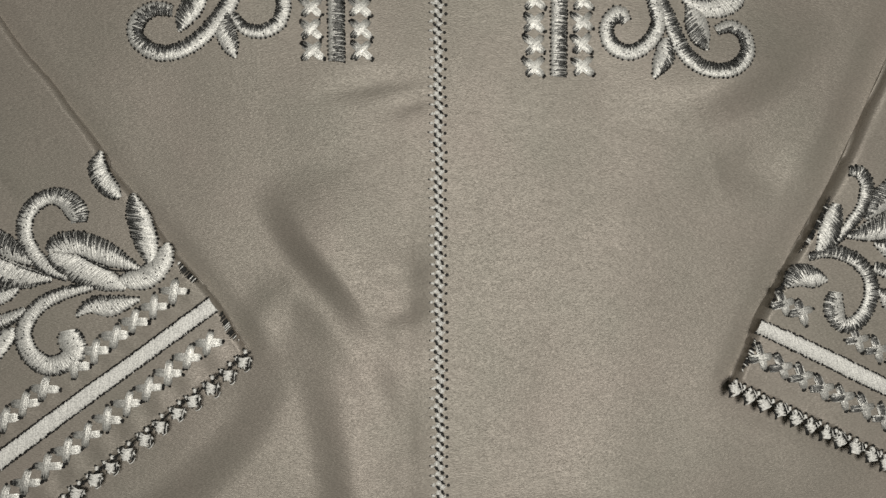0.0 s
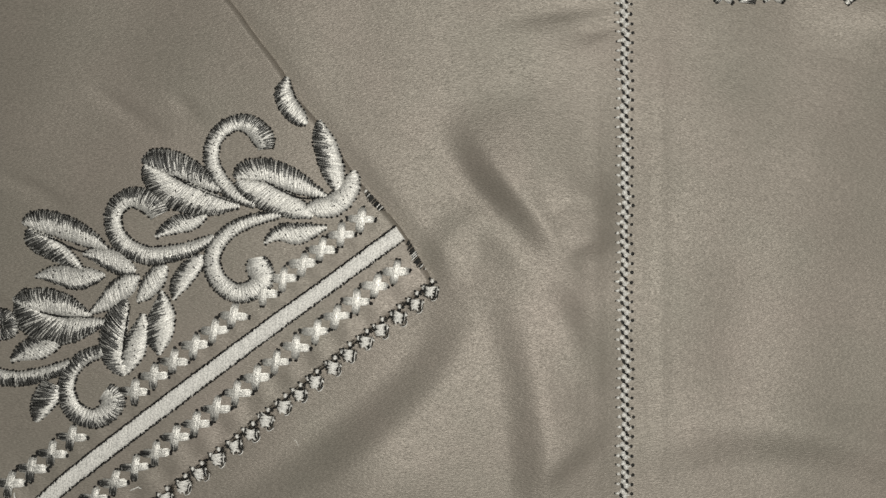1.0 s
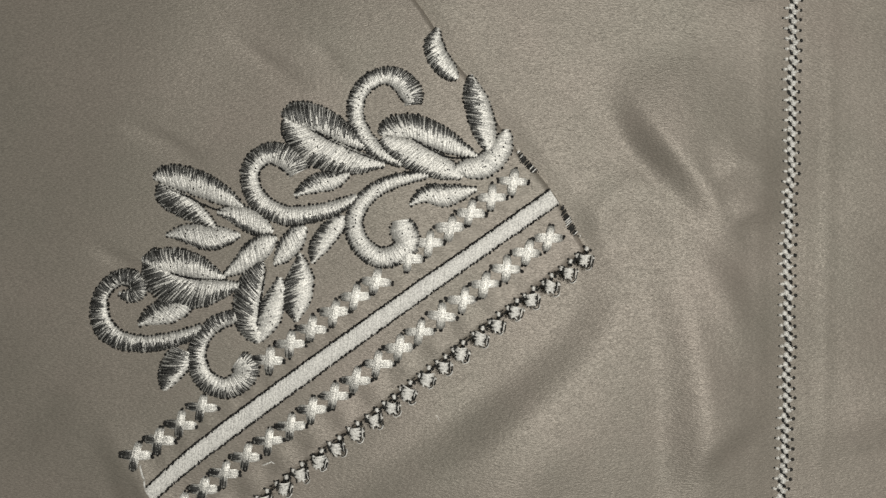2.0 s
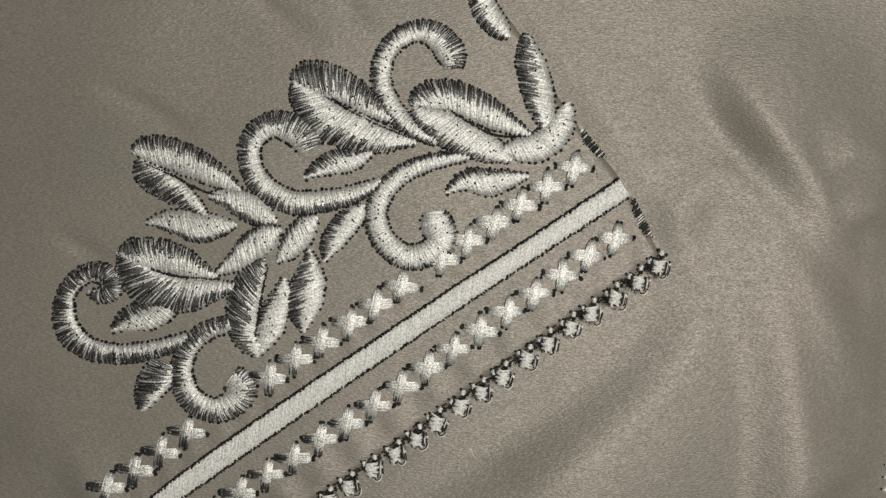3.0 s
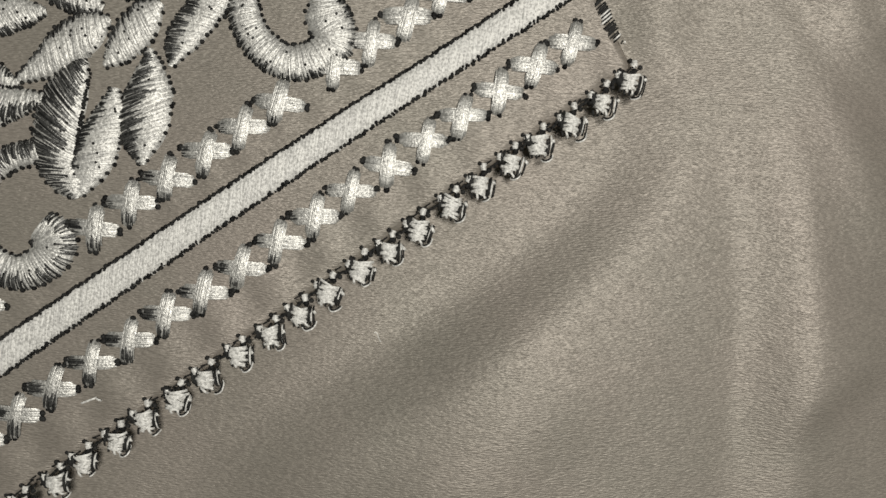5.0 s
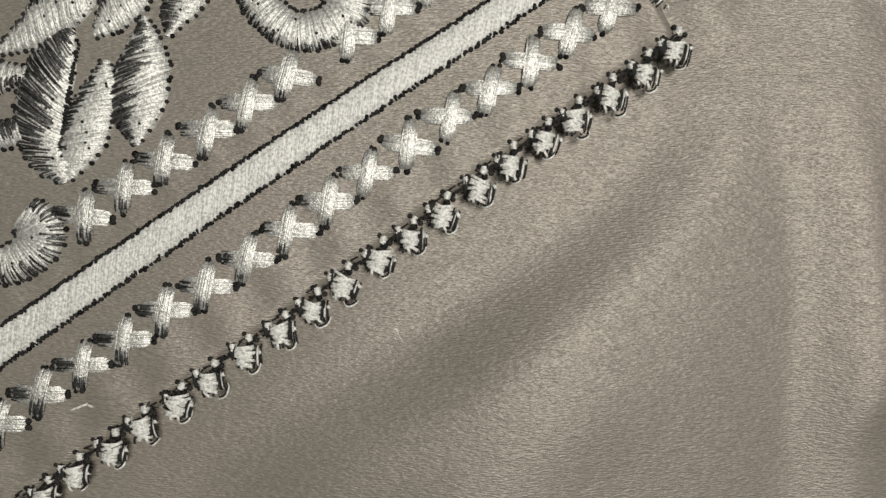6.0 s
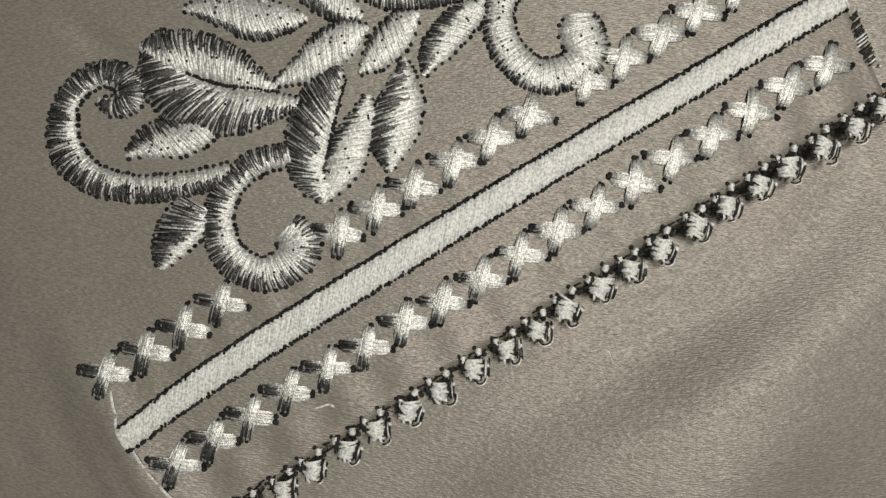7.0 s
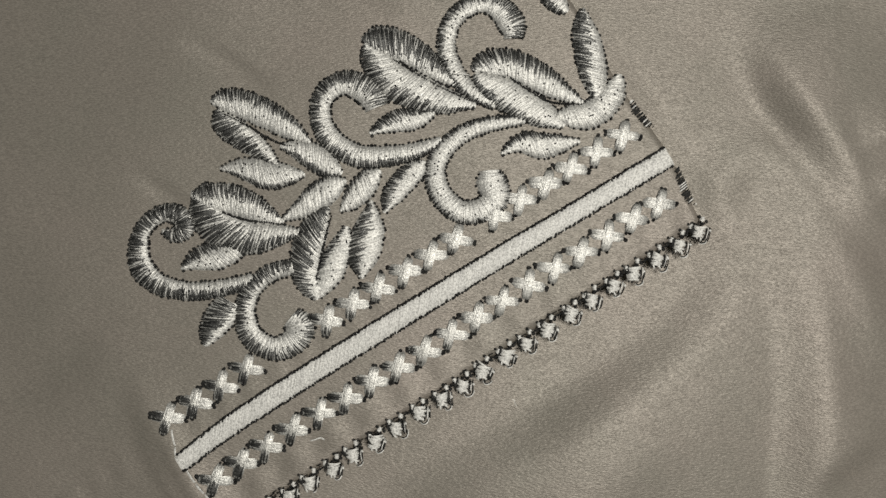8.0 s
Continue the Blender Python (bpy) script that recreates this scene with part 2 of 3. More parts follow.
def dome(s, rise):
    """Height of a strand along its length: a steep dive at both ends, a gentle dome between."""
    q = np.abs(2 * np.clip(s, 0, 1) - 1)
    return rise * (1 - q ** 2.6) + 0.42 * (1 - q ** 9)


class Yarn:
    """Collects strands and needle holes into one mesh."""

    def __init__(self, ground):
        self.v, self.f, self.i, self.ground, self.starts = [], [], [], ground, []

    def strand(self, pts, width, mat=0, round_=0.15):
        pts = np.asarray(pts, float)
        d = np.gradient(pts[:, :2], axis=0)
        d /= np.maximum(np.hypot(d[:, 0], d[:, 1]), 1e-6)[:, None]
        side = np.stack([-d[:, 1], d[:, 0]], -1) * width / 2
        k = len(self.v)
        self.starts.append(k)
        n = len(pts)
        for q, s in zip(pts, side):
            self.v += [(q[0] + s[0], q[1] + s[1], q[2] - width * round_ * 0.6), (q[0] + s[0] * 0.45, q[1] + s[1] * 0.45, q[2]),
                       (q[0] - s[0] * 0.45, q[1] - s[1] * 0.45, q[2]), (q[0] - s[0], q[1] - s[1], q[2] - width * round_ * 0.6)]
        for a in range(n - 1):
            for b in range(3):
                c = k + 4 * a + b
                self.f.append((c, c + 4, c + 5, c + 1))
                self.i.append(mat)

    def arch(self, a, b, rise, width, mat=0, steps=7, base=0.0, skew=0.0):
        """A strand from a to b that rises out of the cloth and dives back into it."""
        s = np.array(ARCH) if steps > 6 else np.linspace(0, 1, steps)
        x, y = a[0] + (b[0] - a[0]) * s, a[1] + (b[1] - a[1]) * s
        z = self.ground(x, y) + base + dome(s + skew * s * (1 - s), rise) - 0.12
        self.strand(np.stack([x, y, z], -1), width, mat)

    def padding(self, c, run, rise, mat=0):
        """The stuffed core under a satin stroke, just below its strands."""
        k, cols = len(self.v), (-0.96, -0.8, -0.4, 0.0, 0.4, 0.8, 0.96)
        rows = [*range(0, len(c), 4), len(c) - 1]
        for n in rows:
            px, py, w = c[n]
            for q in cols:
                x, yy = px + q * w / 2 * math.cos(run[n]), py + q * w / 2 * math.sin(run[n])
                z = float(self.ground(np.array(x), np.array(yy))) + float(dome(np.array(0.5 + q / 2), min(rise * (0.12 + 0.105 * w), 1.25 * rise))) - 0.26
                self.v.append((x, yy, z))
        m = len(cols)
        for n in range(len(rows) - 1):
            for q in range(m - 1):
                a = k + n * m + q
                self.f.append((a, a + m, a + m + 1, a + 1))
                self.i.append(mat)

    def hole(self, x, y, r, mat=1, up=0.22):
        """The dark knot where strands go through the cloth."""
        k = len(self.v)
        z = float(self.ground(np.array(x), np.array(y)))
        for rr, zz in ((1.0, -0.05), (0.86, 0.55 * up), (0.5, up)):
            for a in range(7):
                self.v.append((x + r * rr * math.cos(a * math.tau / 7), y + r * rr * math.sin(a * math.tau / 7), z + zz))
        for ring in (0, 7):
            for a in range(7):
                b = (a + 1) % 7
                self.f.append((k + ring + a, k + ring + b, k + ring + 7 + b, k + ring + 7 + a))
                self.i.append(mat)
        self.f.append(tuple(k + 14 + a for a in range(7)))
        self.i.append(mat)

    def mesh(self, name, mats, tied=-1):
        """The mesh; tied: the material of the slivers that bind its strands together at their feet."""
        if tied >= 0:
            for a, b in zip(self.starts, self.starts[1:]):
                self.f.append((a, a + 3, b + 3))
                self.i.append(tied)
        return mesh_of(name, [(x * 0.001, y * 0.001, z * 0.001) for x, y, z in self.v], self.f, mats, self.i)


RND = random.Random(7)


def satin(ground, points, slant, dark=0.0, pitch=0.25, rise=1.0, hole_every=5, ragged=0.14, inner=0.16):
    """A satin-stitched stroke: strands lie side by side across a curve, from edge to edge. dark: how far grey and
    charcoal strands darken one edge, as dark stitching with the flank's shade painted in (positive: the edge to the
    left of the curve's run)."""
    y = Yarn(ground)
    c = curve(points, pitch)
    d = np.gradient(c[:, :2], axis=0)
    run = np.arctan2(d[:, 1], d[:, 0]) + math.pi / 2
    y.padding(c, run, rise)
    for k, ((px, py, w), a) in enumerate(zip(c, run)):
        lean = math.radians(slant) * min(1.0, (min(k, len(c) - 1 - k) * pitch + 0.3) / (0.55 * w + 0.3))
        a += lean
        half = w / 2 / math.cos(lean)
        bunch = 0.22 * math.cos(2 * math.pi * k / hole_every)
        h0, h1 = half - bunch + RND.uniform(-ragged, ragged), half + bunch * 0.8 + RND.uniform(-ragged, ragged)
        if w < 1.6:
            h0, h1 = max(h0, 0.5), max(h1, 0.5)
        j = RND.uniform(-0.10, 0.10)
        p0 = (px - h0 * math.cos(a + j), py - h0 * math.sin(a + j))
        p1 = (px + h1 * math.cos(a + j), py + h1 * math.sin(a + j))
        lift = rise * (0.12 + 0.105 * w) * RND.uniform(0.85, 1.15)
        y.arch(p0, p1, min(lift, 1.25 * rise), 0.48 * RND.uniform(0.85, 1.15), base=RND.uniform(-0.03, 0.03), skew=RND.uniform(-0.2, 0.2))
        # shade of the turned-away flank, put in as grey strands over the white
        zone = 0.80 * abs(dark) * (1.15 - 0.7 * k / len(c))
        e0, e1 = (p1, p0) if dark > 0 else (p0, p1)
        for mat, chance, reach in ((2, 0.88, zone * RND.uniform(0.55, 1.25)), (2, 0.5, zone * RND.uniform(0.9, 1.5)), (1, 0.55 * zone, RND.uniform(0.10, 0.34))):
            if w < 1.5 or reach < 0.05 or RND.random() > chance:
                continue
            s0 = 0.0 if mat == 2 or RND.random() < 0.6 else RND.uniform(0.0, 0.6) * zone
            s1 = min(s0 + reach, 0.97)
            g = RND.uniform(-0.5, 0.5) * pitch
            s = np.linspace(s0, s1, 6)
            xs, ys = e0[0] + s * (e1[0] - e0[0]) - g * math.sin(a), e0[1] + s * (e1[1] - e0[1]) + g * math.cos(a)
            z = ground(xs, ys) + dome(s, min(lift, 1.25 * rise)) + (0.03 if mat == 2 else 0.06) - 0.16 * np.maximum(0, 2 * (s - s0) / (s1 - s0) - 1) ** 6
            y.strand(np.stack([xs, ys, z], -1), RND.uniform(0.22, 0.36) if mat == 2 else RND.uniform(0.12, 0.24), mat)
        if k % hole_every == 0:
            y.hole(p0[0] - 0.15 * math.cos(a) + RND.uniform(-0.12, 0.12), p0[1] - 0.15 * math.sin(a) + RND.uniform(-0.12, 0.12), RND.uniform(0.36, 0.54), up=0.5)
        if (k + hole_every // 2) % hole_every == 0:
            y.hole(p1[0] + 0.15 * math.cos(a) + RND.uniform(-0.12, 0.12), p1[1] + 0.15 * math.sin(a) + RND.uniform(-0.12, 0.12), RND.uniform(0.36, 0.54), up=0.5)
        if w > 4.5 and RND.random() < inner:
            f = RND.uniform(-0.6, 0.6)
            q = (px + f * half * math.cos(a), py + f * half * math.sin(a))
            k2 = len(y.v)
            y.hole(q[0], q[1], 0.26, up=0.0)
            lift2 = float(dome(0.5 + f / 2, min(lift, 1.25 * rise)))
            for n in range(k2, len(y.v)):
                x_, y_, z_ = y.v[n]
                y.v[n] = (x_, y_, z_ + lift2 - 0.02)
    return y


def cross(ground, u, v, turn, shade=0.3, tall=4.2, wide=4.7, strands=15):
    """One cross-stitch: two fat bundles of strands laid over each other, knotted dark at the ends. shade: how much
    shade is painted on with grey strands.
    """
    y = Yarn(ground)
    for level, (ang, half) in enumerate(((turn - 39, wide), (turn + 44, tall))):
        a = math.radians(ang + RND.uniform(-5, 5))
        cx, cy = u + RND.uniform(-0.3, 0.3), v + RND.uniform(-0.3, 0.3)
        dx, dy = math.cos(a), math.sin(a)
        wide_ = RND.uniform(0.9, 1.1)
        y.arch((cx - (half - 0.4) * dx, cy - (half - 0.4) * dy), (cx + (half - 0.4) * dx, cy + (half - 0.4) * dy), 0.46 + 0.1 * level, 2.3, base=-0.14 + 0.2 * level, steps=8)
        for k in range(strands):
            q = (k - (strands - 1) / 2) / ((strands - 1) / 2)
            o = (1.34 - 0.10 * level) * q * wide_
            e = half * (1 - 0.20 * q ** 4) + RND.uniform(-0.25, 0.2)
            o0, o1 = o * 0.94 + RND.uniform(-0.12, 0.12), o * 0.86 + RND.uniform(-0.12, 0.12)
            y.arch((cx - e * dx - o0 * dy, cy - e * dy + o0 * dx), (cx + e * dx - o1 * dy, cy + e * dy + o1 * dx),
                   0.64 + 0.1 * level - 0.25 * q * q, 0.28, base=-0.02 + 0.2 * level - 0.16 * q * q, steps=8)
        # shaded half of the arm, painted on with grey strands
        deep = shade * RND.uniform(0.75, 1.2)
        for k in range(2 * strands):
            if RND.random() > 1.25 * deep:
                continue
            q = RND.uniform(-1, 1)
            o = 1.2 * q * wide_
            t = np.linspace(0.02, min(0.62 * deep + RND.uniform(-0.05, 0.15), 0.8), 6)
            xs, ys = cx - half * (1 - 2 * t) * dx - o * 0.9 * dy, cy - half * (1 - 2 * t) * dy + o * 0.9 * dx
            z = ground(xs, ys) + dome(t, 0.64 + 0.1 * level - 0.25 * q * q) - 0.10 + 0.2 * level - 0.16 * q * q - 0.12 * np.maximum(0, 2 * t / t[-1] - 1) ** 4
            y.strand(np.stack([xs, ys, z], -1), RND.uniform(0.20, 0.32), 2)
        for s in (-1, 1):
            for n in range(4 if level == 0 else 2):
                o, e = RND.uniform(-0.65, 0.65), half + RND.uniform(-0.35, 0.25)
                y.hole(cx + s * e * dx - o * dy, cy + s * e * dy + o * dx, RND.uniform(0.36, 0.62), up=0.45)
    return y


def picot(ground, owner, u, v, flip=1):
    """One scallop of the hem: a fat white knot bound in charcoal, a thin loop that hangs over the edge, and two small knots with
    dark caps on the cloth behind it."""
    j = lambda k=0.3: RND.uniform(-k, k)
    size = RND.uniform(0.76, 1.0)
    u, v = u + j(0.4), v + j(0.2)
    a = math.radians(-40 + j(14)) * flip
    dx, dy = math.cos(a), math.sin(a)

    def at(p, q):
        """A point p along the knot's strands and q across them."""
        return u + p * dx - q * dy * flip, v + p * dy + q * dx * flip

    y = Yarn(ground)
    y.hole(*at(0, 0), 1.45 * size, mat=0, up=0.62)
    for k in range(13):
        q = (k - 6) * 0.27 * size
        e = (1.75 + 0.16 * q - 0.16 * abs(q)) * size
        t = j(0.7)
        y.arch(at(-e + j(0.45), q - t), at(e + j(0.45), q + t), 0.66 - 0.14 * abs(q) + j(0.1), 0.44, base=0.46)
    part("picot_knot", y.mesh("picot_knot", [SOFT, BLACK], 0), owner)

    y = Yarn(ground)
    for k in range(6):
        y.arch(at(1.5 + 0.24 * k + j(0.15), 1.5 + j(0.5)), at(1.5 + 0.22 * k + j(0.2), -1.7 + j(0.4)), 0.5, 0.30, mat=0 if k == 3 else 1, base=0.1 + 0.04 * k)
    for k in range(4):
        y.arch(at(-1.5 - 0.30 * k + j(0.2), 2.2 + j()), at(-1.4 - 0.2 * k + j(0.2), -0.6 + j(0.7)), 0.4, 0.44, mat=1, base=0.2)
    for k in range(4):
        y.arch(at(-1.4 + 0.8 * k + j(), -1.3), at(-1.2 + 0.8 * k + j(), -2.3 + j()), 0.2, 0.42, mat=1, base=0.0)
    y.arch(at(2.3 + j(0.2), 1.2 + j()), at(2.9 + j(0.2), 0.4 + j()), 0.4, 0.5, base=0.45)
    part("picot_binding", y.mesh("picot_binding", [SOFT, BLACK], 1), owner)

    y = Yarn(ground)
    r = RND.uniform(0.7, 1.2)
    cx, cy = at(1.3 + j(0.6), -1.6 + j(0.3))
    first, last = -2.4 + j(0.6), 0.1 + j(0.7)
    for extra, mat, wide in ((-0.15, 1, 0.34), (0.12, 0, 0.24)):
        s = np.linspace(first, last, 12)
        y.strand(np.stack([cx + (r * 1.3 + extra + 0.15 * np.sin(3 * s)) * np.cos(s + a * 0.7), cy + (r + extra) * np.sin(s + a * 0.7), -0.2 + 0.9 * np.sin((s - first) / (last - first) * np.pi) - 0.3 * abs(extra)], -1), wide, mat)
    for n in range(2):
        e0, e1 = at(-0.8 + 1.3 * n + j(0.4), -1.0 + j(0.2)), at(-0.2 + 1.5 * n + j(0.4), -2.3 + j(0.4))
        y.arch(e0, e1, 0.4, 0.4, base=0.3)
    part("picot_loop", y.mesh("picot_loop", [SOFT, BLACK]), owner)

    for du in (-0.8, 2.5):
        y = Yarn(ground)
        du, dv = du + j(0.25), 2.25 + j(0.2)
        y.hole(u + du, v + dv, 0.62 * size, mat=0, up=0.5)
        for k in range(4):
            g, e = a + j(0.5), 0.75 - 0.12 * abs(k - 1.5)
            cx, cy = u + du - (k - 1.5) * 0.3 * math.sin(g), v + dv + (k - 1.5) * 0.3 * math.cos(g)
            y.arch((cx - e * math.cos(g), cy - e * math.sin(g)), (cx + e * math.cos(g), cy + e * math.sin(g)), 0.4, 0.4, base=0.2)
        y.hole(u + du - 0.25 * flip + j(0.15), v + dv + 0.95, 0.52, up=0.55)
        y.hole(u + du - 0.6 + j(0.2), v + dv - 1.0, 0.6, up=0.3)
        y.hole(u + du + 0.6 + j(0.2), v + dv - 1.1, 0.5, up=0.3)
        part("hem_knot", y.mesh("hem_knot", [SOFT, BLACK]), owner)


# ---- the place: the table under the garment ----
box("table_top", (-0.42, -0.34, -0.040), (0.52, 0.36, -0.0150), WOOD, "structure", "brown wooden table top under the garment", "table")

# ---- the garment ----
tunic = tagged(new("tunic"), "taupe crepe tunic with silver-white embroidery, laid flat, sleeves folded in", "tunic")
front = part("front_panel", sheet("front_panel", np.arange(-190, 300, 1.3), np.arange(-170, 190, 1.3), body_height, 15.0), tunic, "taupe crepe front with soft folds")


def sleeve_sheet(name, us, vs, height, right_edge, drop):
    """A flattened sleeve: its edge and hem are rounded down to the cloth below, its under side is flat."""
    gu, gv = np.meshgrid(us, vs)
    z = height(gu, gv)
    hem = hem_line(gu) if right_edge > 0 else -23.0 + 0.4 * np.sin(gu * 0.9)
    if right_edge > 0:
        edge = right_edge + 1.6 * smoothstep(62, 92, gv) - 1.2 * np.exp(-((gv - 104) / 12) ** 2) + 0.9 * np.exp(-((gv - 66) / 9) ** 2)
        edge = edge - 0.6 * (1 - np.cos(gv * 0.16)) * (gv < 55) - 0.9 * smoothstep(-8, -24, gv)
        gu = np.minimum(gu, edge + 0.02 * (gu - edge))
    else:
        edge = 0.3 + 3.6 * smoothstep(0, 70, gv) - 1.0 * np.exp(-((gv - 2) / 8) ** 2)
        gu = np.maximum(gu, edge + 0.02 * (gu - edge))
    e = np.clip(edge - gu if right_edge > 0 else gu - edge, 0, 2.4) / 2.4
    h = np.clip(gv - hem, 0, 3) / 3
    lip = np.sqrt(1 - (1 - e) ** 2) * np.sqrt(1 - (1 - h) ** 2)
    gv = np.maximum(gv, hem - 0.02 * (hem - gv))
    top = np.stack([gu, gv, z - drop * (1 - lip)], -1).reshape(-1, 3)
    low = np.stack([gu, gv, np.full_like(z, -drop - 0.25)], -1).reshape(-1, 3)
    nx, ny = len(us), len(vs)
    n = nx * ny
    f = grid_faces(nx, ny)
    f += [[a + n for a in reversed(q)] for q in f]
    rim = [*range(nx), *[nx * r + nx - 1 for r in range(1, ny)], *[n - 1 - k for k in range(1, nx)], *[nx * r for r in range(ny - 2, -1, -1)]]
    f += [[a, a + n, b + n, b] for a, b in zip(rim, rim[1:])]
    return mesh_of(name, (np.concatenate([top, low]) * 0.001).tolist(), f, [CLOTH])


us = np.concatenate([np.arange(-75, 144, 1.2), np.linspace(144.2, 152.0, 19)])
vs = np.concatenate([np.linspace(-24.5, -19, 14), np.arange(-18.4, 185, 1.2)])
sleeve = part("sleeve", sleeve_sheet("sleeve", us, vs, sleeve_height, 150.4, 3.4), tunic, "sleeve with leafy silver embroidery above its banded hem",
              pose(ORIGIN[0] / 1000, ORIGIN[1] / 1000, 0, 0, 0, math.degrees(ANGLE)))


def right_height(u, v):
    return 0.3 * np.sin(u * 0.1) * np.sin(v * 0.12 + 0.6) + 0.6 * np.sin(v * 0.21 + 0.5) * np.exp(-(u / 7.0) ** 2)


us = np.concatenate([np.linspace(-1.2, 5.0, 16), np.arange(5.6, 110, 1.4)])
vs = np.concatenate([np.linspace(-24.5, -19, 14), np.arange(-18.4, 150, 1.4)])
sleeve_right = part("sleeve", sleeve_sheet("sleeve_right", us, vs, right_height, -1.2, 5.5), tunic, "second sleeve, raised at its edge, with silver embroidery",
                    pose(0.197, 0.0035, 0.0015, 0, 0, -27))


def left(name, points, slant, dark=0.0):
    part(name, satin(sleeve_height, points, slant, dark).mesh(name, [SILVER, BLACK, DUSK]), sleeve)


def vein(points):
    """A dark couched line along the slit between the two halves of a leaf."""
    y = Yarn(lambda u, v: sleeve_height(u, v) + 0.62)
    for u, v, w in curve(points, 0.62):
        y.hole(u + RND.uniform(-0.1, 0.1), v + RND.uniform(-0.1, 0.1), w * RND.uniform(0.8, 1.2))
    part("vein", y.mesh("vein", [BLACK, BLACK]), sleeve)


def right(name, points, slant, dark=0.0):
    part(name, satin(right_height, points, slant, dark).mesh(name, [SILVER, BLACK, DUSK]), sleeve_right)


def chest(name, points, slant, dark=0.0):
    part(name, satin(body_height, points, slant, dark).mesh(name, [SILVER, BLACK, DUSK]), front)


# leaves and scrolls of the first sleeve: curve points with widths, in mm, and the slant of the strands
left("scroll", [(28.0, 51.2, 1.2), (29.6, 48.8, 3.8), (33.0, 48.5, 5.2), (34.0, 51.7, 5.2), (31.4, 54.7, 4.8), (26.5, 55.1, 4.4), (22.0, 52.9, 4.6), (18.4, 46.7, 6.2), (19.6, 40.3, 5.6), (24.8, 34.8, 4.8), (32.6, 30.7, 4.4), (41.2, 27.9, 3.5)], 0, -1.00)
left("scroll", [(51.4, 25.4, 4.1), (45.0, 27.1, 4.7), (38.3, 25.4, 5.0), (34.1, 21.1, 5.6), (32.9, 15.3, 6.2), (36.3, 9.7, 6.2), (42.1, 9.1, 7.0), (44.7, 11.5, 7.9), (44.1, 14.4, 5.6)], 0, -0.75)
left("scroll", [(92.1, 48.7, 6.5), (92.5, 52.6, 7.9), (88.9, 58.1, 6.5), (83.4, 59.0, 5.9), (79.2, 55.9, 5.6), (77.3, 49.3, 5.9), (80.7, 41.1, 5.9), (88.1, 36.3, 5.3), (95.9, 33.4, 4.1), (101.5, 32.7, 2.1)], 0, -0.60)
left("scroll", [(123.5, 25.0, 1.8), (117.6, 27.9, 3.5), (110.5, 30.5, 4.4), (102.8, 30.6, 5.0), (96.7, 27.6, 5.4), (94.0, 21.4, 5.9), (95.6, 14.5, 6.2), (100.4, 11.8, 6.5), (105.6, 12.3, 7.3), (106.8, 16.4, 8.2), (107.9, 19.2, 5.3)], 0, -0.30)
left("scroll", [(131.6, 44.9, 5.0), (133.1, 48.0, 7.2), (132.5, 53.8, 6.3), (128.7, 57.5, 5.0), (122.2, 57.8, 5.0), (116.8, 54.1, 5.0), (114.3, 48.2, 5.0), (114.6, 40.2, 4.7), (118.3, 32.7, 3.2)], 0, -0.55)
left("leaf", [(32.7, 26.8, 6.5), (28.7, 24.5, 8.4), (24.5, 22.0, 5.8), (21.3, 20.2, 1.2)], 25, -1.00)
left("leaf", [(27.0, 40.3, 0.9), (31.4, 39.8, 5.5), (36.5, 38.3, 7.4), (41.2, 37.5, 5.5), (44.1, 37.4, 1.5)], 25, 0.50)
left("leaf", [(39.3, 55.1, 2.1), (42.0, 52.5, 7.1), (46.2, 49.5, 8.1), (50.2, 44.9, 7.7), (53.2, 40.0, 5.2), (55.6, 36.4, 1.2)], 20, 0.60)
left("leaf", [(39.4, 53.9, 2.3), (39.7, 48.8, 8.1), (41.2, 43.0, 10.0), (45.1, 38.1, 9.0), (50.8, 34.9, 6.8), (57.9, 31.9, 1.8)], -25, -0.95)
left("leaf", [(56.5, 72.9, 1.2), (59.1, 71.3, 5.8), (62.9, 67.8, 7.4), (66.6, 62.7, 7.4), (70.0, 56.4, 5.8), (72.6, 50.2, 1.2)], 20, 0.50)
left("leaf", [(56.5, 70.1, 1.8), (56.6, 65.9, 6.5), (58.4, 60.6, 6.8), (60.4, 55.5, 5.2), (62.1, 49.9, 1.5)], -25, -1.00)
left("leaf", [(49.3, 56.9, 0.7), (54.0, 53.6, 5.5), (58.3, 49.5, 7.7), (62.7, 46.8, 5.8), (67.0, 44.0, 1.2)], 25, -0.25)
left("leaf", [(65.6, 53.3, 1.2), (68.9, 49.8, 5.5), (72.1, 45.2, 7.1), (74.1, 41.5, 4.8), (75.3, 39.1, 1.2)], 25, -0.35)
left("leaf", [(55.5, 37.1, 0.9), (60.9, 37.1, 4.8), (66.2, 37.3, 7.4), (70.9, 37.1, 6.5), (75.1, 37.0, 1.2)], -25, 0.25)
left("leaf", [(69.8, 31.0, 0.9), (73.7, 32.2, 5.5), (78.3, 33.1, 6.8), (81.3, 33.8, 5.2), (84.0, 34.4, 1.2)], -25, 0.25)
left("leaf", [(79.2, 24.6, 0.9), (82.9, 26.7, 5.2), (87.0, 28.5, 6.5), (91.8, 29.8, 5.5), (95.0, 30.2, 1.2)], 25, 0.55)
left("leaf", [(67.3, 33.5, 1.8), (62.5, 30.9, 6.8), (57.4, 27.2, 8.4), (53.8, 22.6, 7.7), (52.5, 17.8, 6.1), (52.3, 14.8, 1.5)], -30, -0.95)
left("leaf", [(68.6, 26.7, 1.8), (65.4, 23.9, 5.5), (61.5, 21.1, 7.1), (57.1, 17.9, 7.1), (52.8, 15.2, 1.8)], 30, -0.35)
